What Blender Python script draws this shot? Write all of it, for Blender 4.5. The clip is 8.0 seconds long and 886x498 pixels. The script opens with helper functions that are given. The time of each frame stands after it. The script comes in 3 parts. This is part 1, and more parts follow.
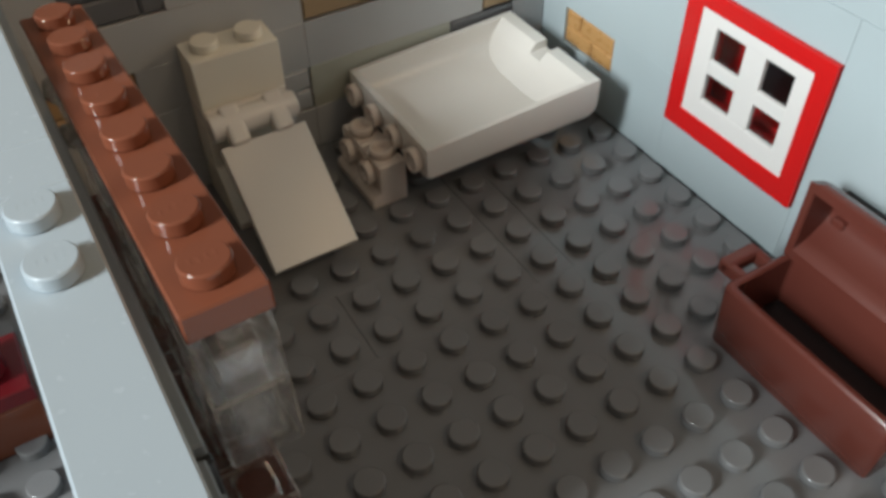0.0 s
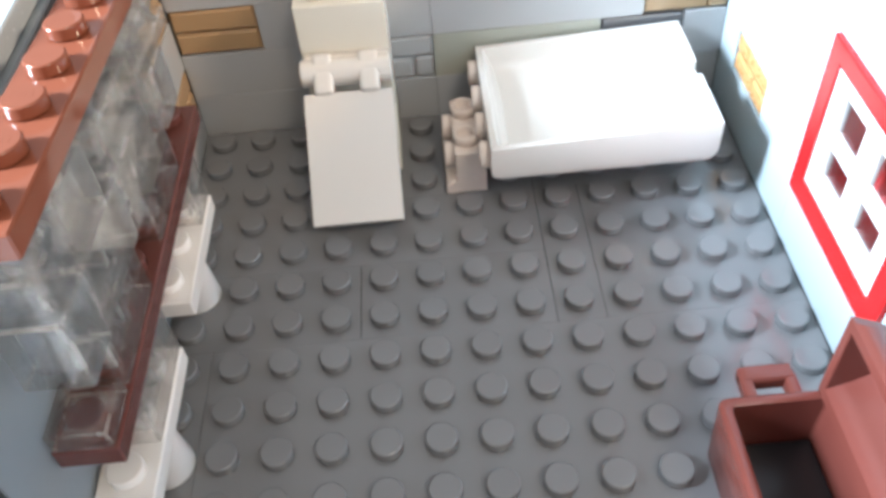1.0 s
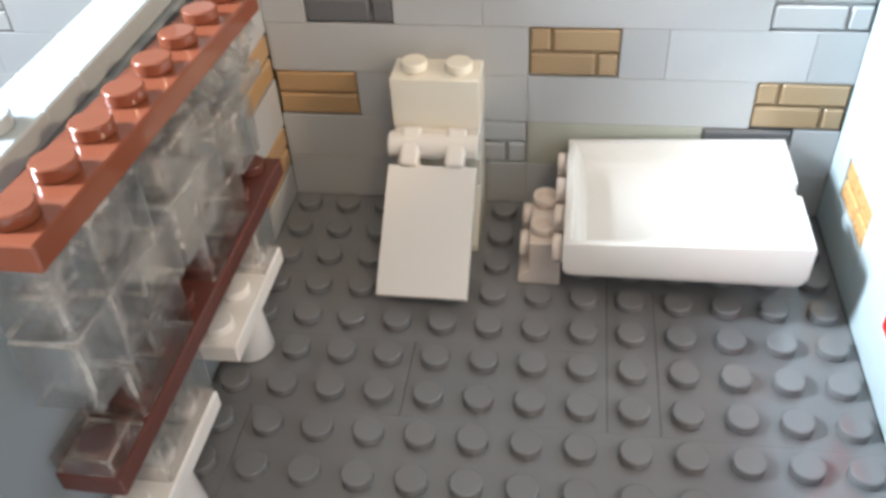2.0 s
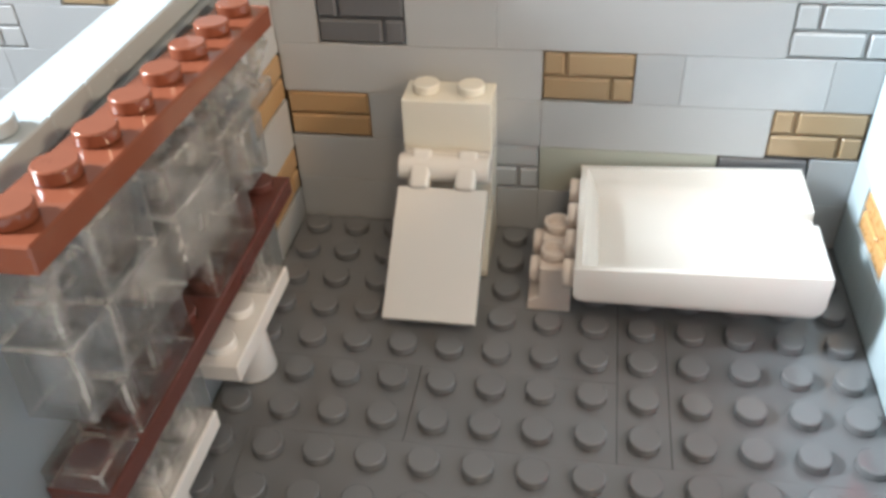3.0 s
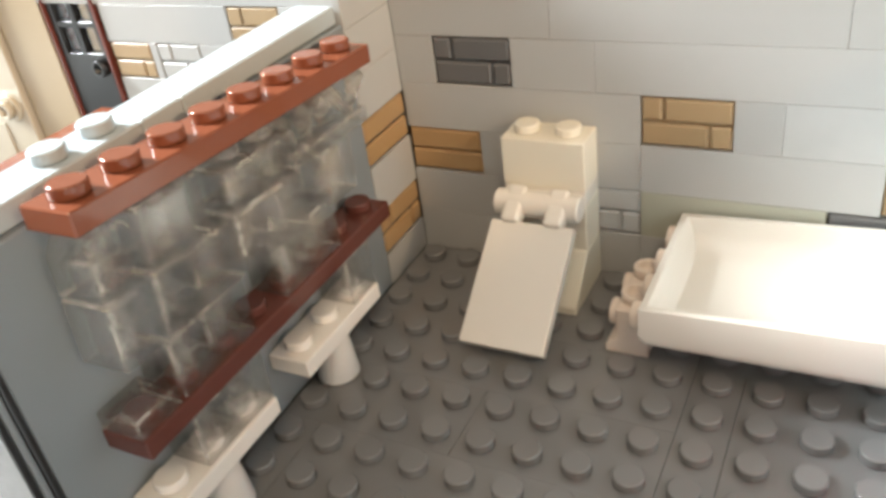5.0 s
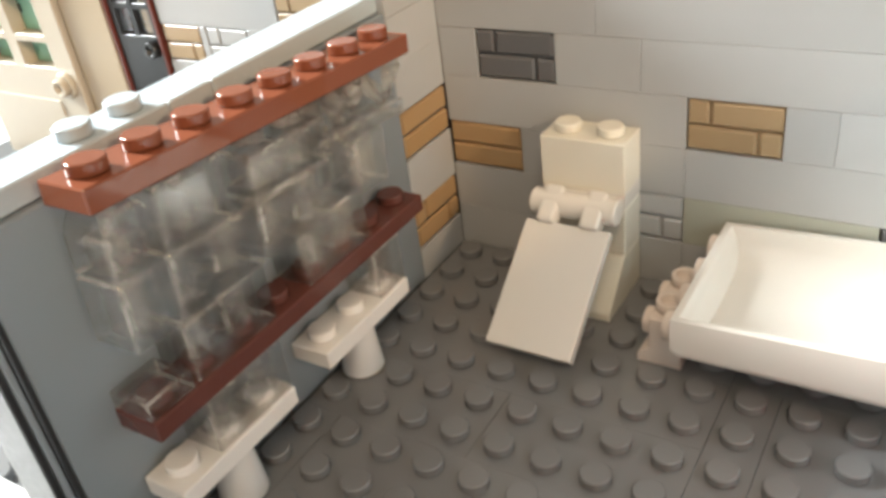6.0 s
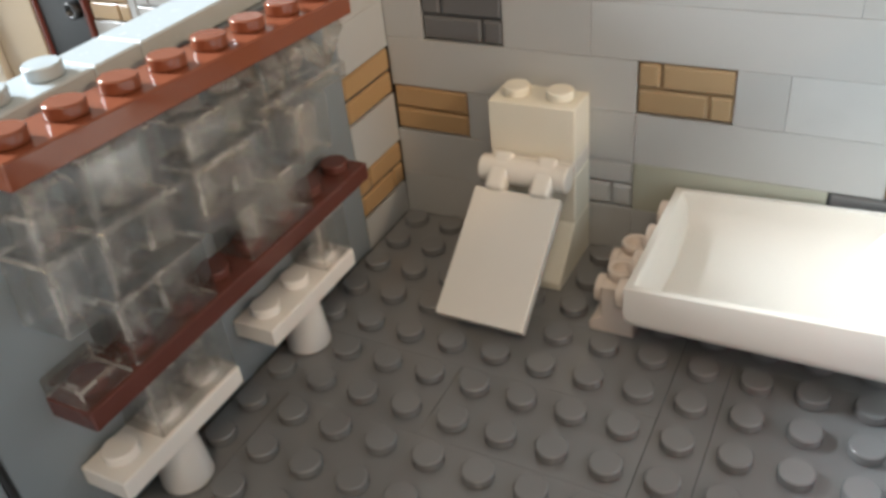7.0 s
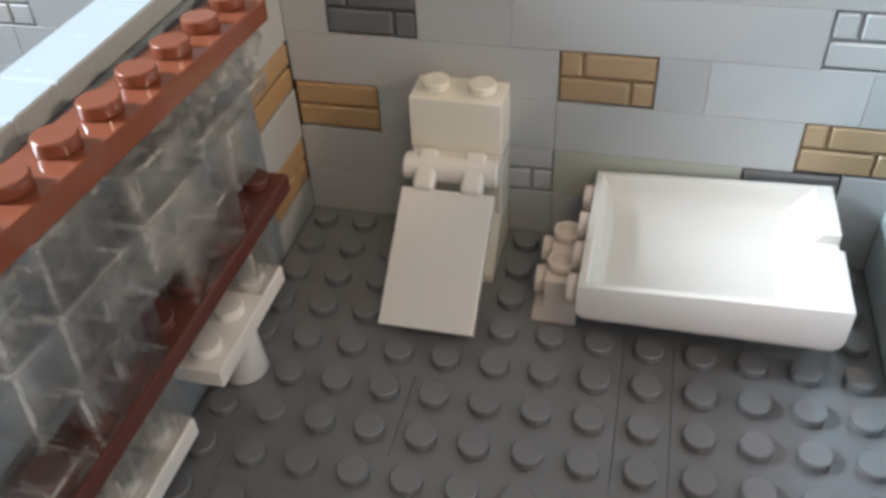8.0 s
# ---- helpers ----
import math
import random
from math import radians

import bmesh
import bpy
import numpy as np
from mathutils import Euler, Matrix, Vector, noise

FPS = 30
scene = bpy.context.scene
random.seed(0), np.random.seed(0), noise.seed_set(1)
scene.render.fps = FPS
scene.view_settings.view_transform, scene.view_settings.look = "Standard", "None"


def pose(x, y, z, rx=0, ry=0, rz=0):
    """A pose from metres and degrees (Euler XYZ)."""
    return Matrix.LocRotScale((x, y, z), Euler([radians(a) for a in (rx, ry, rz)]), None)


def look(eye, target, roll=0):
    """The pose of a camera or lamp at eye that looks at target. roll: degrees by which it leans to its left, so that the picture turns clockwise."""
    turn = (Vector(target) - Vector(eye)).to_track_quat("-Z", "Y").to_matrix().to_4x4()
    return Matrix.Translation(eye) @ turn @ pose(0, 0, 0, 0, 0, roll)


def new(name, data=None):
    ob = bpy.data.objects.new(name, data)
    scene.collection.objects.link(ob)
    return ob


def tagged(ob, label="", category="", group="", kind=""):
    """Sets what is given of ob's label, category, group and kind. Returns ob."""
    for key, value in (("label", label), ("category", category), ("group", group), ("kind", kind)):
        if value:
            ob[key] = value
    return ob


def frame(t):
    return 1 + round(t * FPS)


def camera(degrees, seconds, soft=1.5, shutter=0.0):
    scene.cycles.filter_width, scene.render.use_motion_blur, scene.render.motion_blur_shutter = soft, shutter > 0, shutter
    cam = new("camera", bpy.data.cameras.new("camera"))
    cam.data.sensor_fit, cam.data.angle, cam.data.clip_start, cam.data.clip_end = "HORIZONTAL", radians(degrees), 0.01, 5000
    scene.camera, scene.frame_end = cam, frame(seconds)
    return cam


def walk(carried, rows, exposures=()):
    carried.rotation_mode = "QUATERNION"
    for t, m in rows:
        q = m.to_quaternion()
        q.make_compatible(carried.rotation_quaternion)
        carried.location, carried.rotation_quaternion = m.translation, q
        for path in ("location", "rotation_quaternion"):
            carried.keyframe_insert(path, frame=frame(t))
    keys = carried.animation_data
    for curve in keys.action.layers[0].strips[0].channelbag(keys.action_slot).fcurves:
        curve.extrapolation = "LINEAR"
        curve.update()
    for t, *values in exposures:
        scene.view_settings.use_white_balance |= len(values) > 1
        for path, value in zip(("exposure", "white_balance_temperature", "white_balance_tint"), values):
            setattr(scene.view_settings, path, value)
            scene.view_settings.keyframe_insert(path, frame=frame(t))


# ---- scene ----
cam = camera(55.13, 8.0, soft=3.5)
PATH = [
    (0, (-0.00211, -0.13526, 0.11066), (0.05527, -0.03778, -0.00250), -0.76),
    (0.2, (0.00452, -0.13593, 0.11198), (0.04661, -0.03047, -0.00074), -2.11),
    (0.3, (0.00883, -0.13733, 0.11023), (0.04459, -0.03207, -0.00484), -1.29),
    (0.5, (0.01748, -0.13779, 0.10786), (0.03979, -0.02983, -0.00809), -2.34),
    (0.7, (0.03123, -0.13934, 0.10764), (0.04060, -0.03010, -0.00888), -4.72),
    (1, (0.04767, -0.13951, 0.10917), (0.04630, -0.03043, -0.00787), -5.72),
    (1.5, (0.05408, -0.13717, 0.10630), (0.03987, -0.02678, -0.00864), -5.54),
    (2, (0.05583, -0.13738, 0.10549), (0.03356, -0.01767, 0.00170), -3.74),
    (2.2, (0.05589, -0.13749, 0.10484), (0.03283, -0.01559, 0.00380), -3.00),
    (3.3, (0.05595, -0.13606, 0.10099), (0.03015, -0.01243, 0.00275), -3.47),
    (3.5, (0.05398, -0.13359, 0.09985), (0.02763, -0.01017, 0.00149), -4.04),
    (4, (0.05797, -0.13375, 0.09649), (0.02914, -0.01134, -0.00244), -3.75),
    (4.5, (0.07217, -0.13531, 0.09873), (0.02486, -0.01734, 0.00154), -6.55),
    (5, (0.08508, -0.13726, 0.09876), (0.01586, -0.02046, 0.01410), -8.67),
    (5.2, (0.08702, -0.13646, 0.09778), (0.01271, -0.02149, 0.01495), -8.76),
    (6.3, (0.08841, -0.13247, 0.09556), (0.00974, -0.02142, 0.01142), -8.11),
    (6.5, (0.09163, -0.13371, 0.09440), (0.01387, -0.02224, 0.00998), -7.82),
    (7, (0.08374, -0.13006, 0.09515), (0.01684, -0.01653, 0.00440), -6.45),
    (7.5, (0.07526, -0.12707, 0.09868), (0.03074, -0.00787, 0.00168), -3.36),
    (8, (0.06172, -0.12692, 0.10327), (0.02900, -0.00880, 0.00042), -3.01),
]
EXPOSURES = [
    (0, -1.38, 6450, 10), (0.2, -1.26, 6250, 10), (0.5, -0.46, 5900, 10), (0.8, 0.25, 5500, 10), (1.0, 0.57, 5450, 10), (1.5, 0.49, 5550, 10),
    (2.0, 0.34, 5800, 10), (3.5, 0.14, 6000, 10), (4.0, 0.34, 6050, 10), (4.5, 0.43, 6000, 10), (5.0, 0.32, 6600, 10),
    (6.5, 0.13, 6500, 10), (7.0, -0.13, 6250, 10), (7.5, -0.19, 6000, 10), (8.0, -0.3, 5800, 10),
]
walk(cam, [(t, look(eye, target, roll)) for t, eye, target, roll in PATH], EXPOSURES)

# ---- light ----
world = bpy.data.worlds.new("room_light")
scene.world = world
world.use_nodes = True
wn, wl = world.node_tree.nodes, world.node_tree.links
# the room round the table: a pale ceiling, brightest over towards the window, and dimmer, warmer walls
heading = wn.new("ShaderNodeTexCoord")
lean = wn.new("ShaderNodeVectorMath")
lean.operation = "DOT_PRODUCT"
lean.inputs[1].default_value = Vector((-0.45, -0.10, 0.88)).normalized()
wl.new(heading.outputs["Generated"], lean.inputs[0])
climb = wn.new("ShaderNodeMapRange")
climb.interpolation_type = "SMOOTHSTEP"
climb.inputs["From Min"].default_value, climb.inputs["From Max"].default_value = -0.25, 1.0
wl.new(lean.outputs["Value"], climb.inputs["Value"])
room = wn.new("ShaderNodeMix")
room.data_type = "RGBA"
wl.new(climb.outputs[0], room.inputs["Factor"])
room.inputs["A"].default_value = (0.090, 0.068, 0.048, 1)
room.inputs["B"].default_value = (0.58, 0.53, 0.46, 1)
wl.new(room.outputs["Result"], wn["Background"].inputs[0])
wn["Background"].inputs[1].default_value = 1.0

# a tall window to the left, over the low wall; its upper part looks at the sky, its lower part at duller ground
aim = Vector((0.09, -0.05, 0.02))
for up, tall, watts in ((32.0, 0.32, 48.5), (18.8, 0.34, 19.0)):
    way = Vector((-math.cos(radians(up)) * math.cos(radians(-6.5)), math.cos(radians(up)) * math.sin(radians(-6.5)), math.sin(radians(up))))
    daylight = new("window_daylight", bpy.data.lights.new("window_daylight", "AREA"))
    daylight.data.shape, daylight.data.size, daylight.data.size_y = "RECTANGLE", 0.22, tall
    daylight.data.energy, daylight.data.color = watts, (0.90, 0.97, 0.98)
    daylight.matrix_world = look(aim + 1.4 * way, aim)

lamp = new("room_lamp", bpy.data.lights.new("room_lamp", "AREA"))
lamp.data.shape, lamp.data.size = "DISK", 0.35
lamp.data.energy, lamp.data.color = 3.1, (1.0, 0.76, 0.49)
lamp.matrix_world = look((0.40, -0.66, 0.94), (0.03, -0.03, 0.02))

# warm spot, its lamp unseen, added to brighten the back left corner
warm_spot = new("corner_spot", bpy.data.lights.new("corner_spot", "SPOT"))
warm_spot.data.energy, warm_spot.data.color, warm_spot.data.shadow_soft_size = 19.0, (1.0, 0.72, 0.44), 0.05
warm_spot.data.spot_size, warm_spot.data.spot_blend = radians(13), 1.0
warm_spot.matrix_world = look((0.76, -0.30, 0.44), (-0.040, -0.004, 0.060))


# ---- materials ----
def plastic(name, colour, rough=0.28, vary=0.03, grain=0.02, scratch=0.05, spec=0.5):
    """Moulded plastic: a plain tint that shifts a little from piece to piece, faint clouding, fine scuffs and dust."""
    m = bpy.data.materials.new(name)
    m.use_nodes = True
    n, l = m.node_tree.nodes, m.node_tree.links
    b = n["Principled BSDF"]
    geo = n.new("ShaderNodeTexCoord")
    cloud = n.new("ShaderNodeTexNoise")
    cloud.inputs["Scale"].default_value, cloud.inputs["Detail"].default_value = 90, 3
    l.new(geo.outputs["Object"], cloud.inputs["Vector"])
    fine = n.new("ShaderNodeTexNoise")
    fine.inputs["Scale"].default_value, fine.inputs["Detail"].default_value = 900, 5
    l.new(geo.outputs["Object"], fine.inputs["Vector"])
    info = n.new("ShaderNodeObjectInfo")
    add = n.new("ShaderNodeMath")
    add.operation = "MULTIPLY_ADD"
    l.new(info.outputs["Random"], add.inputs[0])
    add.inputs[1].default_value, add.inputs[2].default_value = 2 * vary, 1 - vary
    mul = n.new("ShaderNodeMath")
    mul.operation = "MULTIPLY_ADD"
    l.new(cloud.outputs["Fac"], mul.inputs[0])
    mul.inputs[1].default_value, mul.inputs[2].default_value = 2 * grain, -grain
    tot = n.new("ShaderNodeMath")
    l.new(add.outputs[0], tot.inputs[0])
    l.new(mul.outputs[0], tot.inputs[1])
    hsv = n.new("ShaderNodeHueSaturation")
    hsv.inputs["Color"].default_value = (*colour, 1)
    l.new(tot.outputs[0], hsv.inputs["Value"])
    l.new(hsv.outputs[0], b.inputs["Base Color"])
    ro = n.new("ShaderNodeMapRange")
    ro.inputs["From Min"].default_value, ro.inputs["From Max"].default_value = 0.35, 0.7
    ro.inputs["To Min"].default_value, ro.inputs["To Max"].default_value = rough - 0.02, rough + 0.04
    l.new(fine.outputs["Fac"], ro.inputs["Value"])
    l.new(ro.outputs[0], b.inputs["Roughness"])
    bump = n.new("ShaderNodeBump")
    bump.inputs["Strength"].default_value, bump.inputs["Distance"].default_value = scratch, 0.00003
    l.new(fine.outputs["Fac"], bump.inputs["Height"])
    l.new(bump.outputs[0], b.inputs["Normal"])
    b.inputs["Specular IOR Level"].default_value = spec
    return m


def clear_plastic(name, tint=(0.99, 0.988, 0.985), haze=0.018, rough=0.008, bend=0.28):
    """Clear plastic: part of the light bends, part passes straight, with Fresnel gloss and a little haze from scuffs."""
    m = bpy.data.materials.new(name)
    m.use_nodes = True
    n, l = m.node_tree.nodes, m.node_tree.links
    n.remove(n["Principled BSDF"])
    out = n["Material Output"]
    see, gloss, dull, glass = (n.new("ShaderNodeBsdf" + k) for k in ("Transparent", "Glossy", "Diffuse", "Glass"))
    see.inputs[0].default_value = glass.inputs[0].default_value = (*tint, 1)
    gloss.inputs["Roughness"].default_value = glass.inputs["Roughness"].default_value = rough
    glass.inputs["IOR"].default_value = 1.49
    dull.inputs[0].default_value = (0.86, 0.83, 0.79, 1)
    scuff = n.new("ShaderNodeTexNoise")
    scuff.inputs["Scale"].default_value, scuff.inputs["Detail"].default_value = 260, 4
    tc = n.new("ShaderNodeTexCoord")
    l.new(tc.outputs["Object"], scuff.inputs["Vector"])
    rng = n.new("ShaderNodeMapRange")
    rng.inputs["From Min"].default_value, rng.inputs["From Max"].default_value = 0.35, 0.75
    rng.inputs["To Min"].default_value, rng.inputs["To Max"].default_value = haze * 0.3, haze * 1.9
    l.new(scuff.outputs["Fac"], rng.inputs["Value"])
    edge_on = n.new("ShaderNodeLayerWeight")  # gloss grows towards grazing angles, alike on both sides of a wall
    edge_on.inputs["Blend"].default_value = 0.5
    steep = n.new("ShaderNodeMath")
    steep.operation, steep.inputs[1].default_value = "POWER", 5.0
    l.new(edge_on.outputs["Facing"], steep.inputs[0])
    fr = n.new("ShaderNodeMath")
    fr.operation, fr.inputs[1].default_value, fr.inputs[2].default_value = "MULTIPLY_ADD", 0.96, 0.04
    l.new(steep.outputs[0], fr.inputs[0])
    plain, clear, body = (n.new("ShaderNodeMixShader") for _ in range(3))
    l.new(fr.outputs[0], plain.inputs[0])
    l.new(see.outputs[0], plain.inputs[1])
    l.new(gloss.outputs[0], plain.inputs[2])
    clear.inputs[0].default_value = bend
    l.new(plain.outputs[0], clear.inputs[1])
    l.new(glass.outputs[0], clear.inputs[2])
    l.new(rng.outputs[0], body.inputs[0])
    l.new(clear.outputs[0], body.inputs[1])
    glow = n.new("ShaderNodeBsdfTranslucent")
    glow.inputs[0].default_value = (0.88, 0.85, 0.81, 1)
    both = n.new("ShaderNodeMixShader")
    l.new(dull.outputs[0], both.inputs[1])
    l.new(glow.outputs[0], both.inputs[2])
    l.new(both.outputs[0], body.inputs[2])
    l.new(body.outputs[0], out.inputs[0])
    return m


M_FLOOR = plastic("dark_grey_plastic", (0.192, 0.192, 0.193), 0.14, 0.04, 0.05, 0.06, 0.65)
M_WALL = plastic("light_grey_plastic", (0.425, 0.43, 0.432), 0.33, 0.03, 0.03)
M_SCUFF = plastic("scuffed_grey_plastic", (0.45, 0.46, 0.465), 0.40, 0.0, 0.12, 0.5)
M_AGED = plastic("yellowed_grey_plastic", (0.40, 0.405, 0.34), 0.32, 0.0, 0.03)
M_WHITE = plastic("white_plastic", (0.76, 0.735, 0.71), 0.22, 0.012, 0.01, 0.03)
M_TUB = plastic("yellowed_white_plastic", (0.745, 0.705, 0.65), 0.20, 0.012, 0.01, 0.03)
M_ROSY = plastic("aged_white_plastic", (0.74, 0.64, 0.56), 0.24, 0.01, 0.02, 0.03)
M_RAIL = plastic("pale_grey_plastic", (0.42, 0.48, 0.52), 0.24, 0.012, 0.02, 0.03)
M_IVORY = plastic("ivory_plastic", (0.79, 0.748, 0.645), 0.22, 0.01, 0.01, 0.03)
M_PANEL = plastic("pale_grey_panel_plastic", (0.43, 0.50, 0.52), 0.30, 0.0, 0.02, 0.03)
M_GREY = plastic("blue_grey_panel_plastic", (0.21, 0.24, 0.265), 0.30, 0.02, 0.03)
M_AMBER = plastic("amber_plastic", (0.50, 0.275, 0.105), 0.28, 0.0, 0.03)
M_MAROON = plastic("dark_red_plastic", (0.16, 0.010, 0.014), 0.22, 0.0, 0.02)
M_TAN = plastic("tan_plastic", (0.37, 0.262, 0.150), 0.30, 0.04, 0.03)
M_OCHRE = plastic("ochre_plastic", (0.40, 0.255, 0.125), 0.30, 0.03, 0.03)
M_DARK = plastic("stone_grey_plastic", (0.13, 0.13, 0.135), 0.34, 0.04, 0.04)
M_BROWN = plastic("reddish_brown_plastic", (0.205, 0.066, 0.036), 0.035, 0.03, 0.03, 0.02, 0.42)
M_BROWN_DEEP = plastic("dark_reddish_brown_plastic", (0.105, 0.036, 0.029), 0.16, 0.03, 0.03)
M_CHEST = plastic("chest_brown_plastic", (0.132, 0.036, 0.026), 0.22, 0.0, 0.03)
M_RED = plastic("bright_red_plastic", (0.60, 0.012, 0.012), 0.22, 0.0, 0.02)
M_BLACK = plastic("black_plastic", (0.018, 0.020, 0.022), 0.30, 0.0, 0.05)
M_SEAM = plastic("shadow_grey_plastic", (0.09, 0.09, 0.09), 0.5, 0.0, 0.05)
M_SAND = plastic("sand_plastic", (0.40, 0.315, 0.21), 0.34, 0.02, 0.03)
M_CREAM = plastic("cream_plastic", (0.50, 0.44, 0.35), 0.38, 0.01, 0.02)
M_MINT = plastic("mint_plastic", (0.34, 0.66, 0.52), 0.3, 0.0, 0.02)
M_BAR = plastic("pale_yellow_plastic", (0.62, 0.58, 0.36), 0.25, 0.0, 0.02)
M_CLEAR = clear_plastic("clear_plastic")
# its stronger pale haze paints in the bright lines along clear edges
M_CLEAR_EDGE = clear_plastic("clear_plastic_edge", (0.99, 0.985, 0.975), 0.25, 0.06, 0.5)
M_PANE = clear_plastic("window_pane_plastic", (0.85, 0.85, 0.86), 0.003, 0.03, 0.0)
M_TABLE = plastic("white_table_laminate", (0.72, 0.73, 0.74), 0.35, 0.0, 0.04)

MM = 0.001


# ---- shapes (in millimetres) ----
def box(x0, x1, y0, y1, z0, z1, edge=0.18, segs=1, bm=None):
    own = bm is None
    bm = bmesh.new() if own else bm
    r = bmesh.ops.create_cube(bm, size=1)
    for v in r["verts"]:
        v.co = Vector((x0 + (v.co.x + 0.5) * (x1 - x0), y0 + (v.co.y + 0.5) * (y1 - y0), z0 + (v.co.z + 0.5) * (z1 - z0)))
    if edge:
        es = list({e for v in r["verts"] for e in v.link_edges})
        bmesh.ops.bevel(bm, geom=es, offset=edge, segments=segs, profile=0.6, affect="EDGES")
    return bm


def rod(r, h, edge=0.15, segs=24, bm=None, axis="Z", at=(0, 0, 0), r2=None):
    """A cylinder or cone with rounded rims, from at along the axis."""
    own = bm is None
    bm = bmesh.new() if own else bm
    r2 = r if r2 is None else r2
    rings = [(r - edge, 0), (r, edge), (r, edge + 0.04), (r2, h - edge - 0.04), (r2, h - edge), (r2 - edge, h)] if edge else [(r, 0), (r2, h)]
    turn = {"Z": Matrix(), "X": Matrix.Rotation(radians(90), 4, "Y"), "Y": Matrix.Rotation(radians(-90), 4, "X")}[axis]
    loops = []
    for rr, z in rings:
        loops.append([bm.verts.new(Vector(at) + (turn @ Vector((rr * math.cos(2 * math.pi * k / segs), rr * math.sin(2 * math.pi * k / segs), z)))) for k in range(segs)])
    for a, b in zip(loops, loops[1:]):
        for k in range(segs):
            f = bm.faces.new((a[k], a[(k + 1) % segs], b[(k + 1) % segs], b[k]))
            f.smooth = True
    bm.faces.new(list(reversed(loops[0])))
    bm.faces.new(loops[-1])
    return bm


def prism(outline, x0, x1, edge=0.2, bm=None, axis="X"):
    """An outline of (y, z) points drawn out along x (or of (x, z) along y), with its edges eased."""
    own = bm is None
    bm = bmesh.new() if own else bm
    put = (lambda a, b, c: Vector((c, a, b))) if axis == "X" else (lambda a, b, c: Vector((a, c, b)))
    lo = [bm.verts.new(put(a, b, x0)) for a, b in outline]
    hi = [bm.verts.new(put(a, b, x1)) for a, b in outline]
    fs = [bm.faces.new(lo), bm.faces.new(hi)]
    k = len(outline)
    for i in range(k):
        fs.append(bm.faces.new((lo[i], lo[(i + 1) % k], hi[(i + 1) % k], hi[i])))
    bmesh.ops.recalc_face_normals(bm, faces=fs)
    if edge:
        es = list({e for f in fs for e in f.edges})
        bmesh.ops.bevel(bm, geom=es, offset=edge, segments=1, profile=0.6, affect="EDGES")
    return bm


def shell(outer, hollow_part):
    """A closed body with a void in it: the void's faces look inwards."""
    bmesh.ops.recalc_face_normals(outer, faces=outer.faces)
    bmesh.ops.recalc_face_normals(hollow_part, faces=hollow_part.faces)
    bmesh.ops.reverse_faces(hollow_part, faces=hollow_part.faces)
    me = bpy.data.meshes.new("void")
    hollow_part.to_mesh(me)
    hollow_part.free()
    outer.from_mesh(me)
    bpy.data.meshes.remove(me)
    return outer


def mesh_of(name, bm, mat, turned=False):
    bmesh.ops.scale(bm, vec=(MM, MM, MM), verts=bm.verts)
    if not turned:
        bmesh.ops.recalc_face_normals(bm, faces=bm.faces)
    me = bpy.data.meshes.new(name)
    bm.to_mesh(me)
    bm.free()
    me.materials.append(mat)
    return me


def clear_part(name, bm, parent, label="", tilt=None, narrow=0.95):
    """A clear moulding: light gathering in its eased edges is put in as hazier plastic on those narrow faces."""
    if name not in ("clear_brick", "clear_plate"):
        bmesh.ops.recalc_face_normals(bm, faces=bm.faces)
    if tilt is not None:
        bm.transform(tilt)
    for f in bm.faces:
        f.material_index = 1 if min(e.calc_length() for e in f.edges) < narrow else 0
    ob = part(name, bm, M_CLEAR, parent, label, turned=True)
    ob.data.materials.append(M_CLEAR_EDGE)
    return ob


def part(name, bm, mat, parent=None, label="", at=None, turned=False):
    """Links a bmesh, or a mesh that pieces share, as one object under a thing or a part."""
    me = mesh_of(name, bm, mat, turned) if isinstance(bm, bmesh.types.BMesh) else bm
    ob = new(name, me)
    if parent is not None:
        ob.parent = parent
        ob.matrix_parent_inverse = Matrix.Translation(-parent.location)
    if at is not None:
        ob.location = Vector(at) * MM
    return tagged(ob, label)


def thing(name, at, label, category, group="", kind=""):
    ob = new(name)
    ob.empty_display_size = 0.004
    ob.location = Vector(at) * MM
    return tagged(ob, label, category, group, kind)


STUD = {}


def tube(r, inner, h, segs=28):
    """A hollow stud along x, open at its outer end, with a floor inside."""
    bm = bmesh.new()
    rings = [(r, 0), (r, 0.9 * h), (r - 0.15, h), (inner + 0.15, h), (inner, 0.9 * h), (inner, 0.15 * h)]
    loops = [[bm.verts.new((x, rr * math.cos(2 * math.pi * k / segs), rr * math.sin(2 * math.pi * k / segs))) for k in range(segs)] for rr, x in rings]
    for a, c in zip(loops, loops[1:]):
        for k in range(segs):
            bm.faces.new((a[k], a[(k + 1) % segs], c[(k + 1) % segs], c[k])).smooth = True
    bm.faces.new(loops[0])
    bm.faces.new(loops[-1])
    return bm


def stud(parent, x, y, z, mat, axis="Z", name="stud"):
    """A moulded stud, 4.8 mm wide and 1.7 mm high, on one shared mesh for each plastic and way."""
    key = (mat.name, axis)
    if key not in STUD:
        bm = rod(2.42, 1.75, 0.22, 28) if axis == "Z" else tube(2.42, 1.55, -1.75)
        if axis == "open":
            bm.transform(Matrix.Rotation(radians(90), 4, "Y"))
        if axis == "Z":  # the raised maker's mark, as plain strokes
            for k in range(4):
                box(-1.36 + 0.75 * k, -1.0 + 0.75 * k, -0.55, 0.6, 1.6, 1.762, 0.04, 1, bm)
        STUD[key] = mesh_of("stud", bm, mat)
    return part(name, STUD[key], mat, parent, at=(x, y, z))


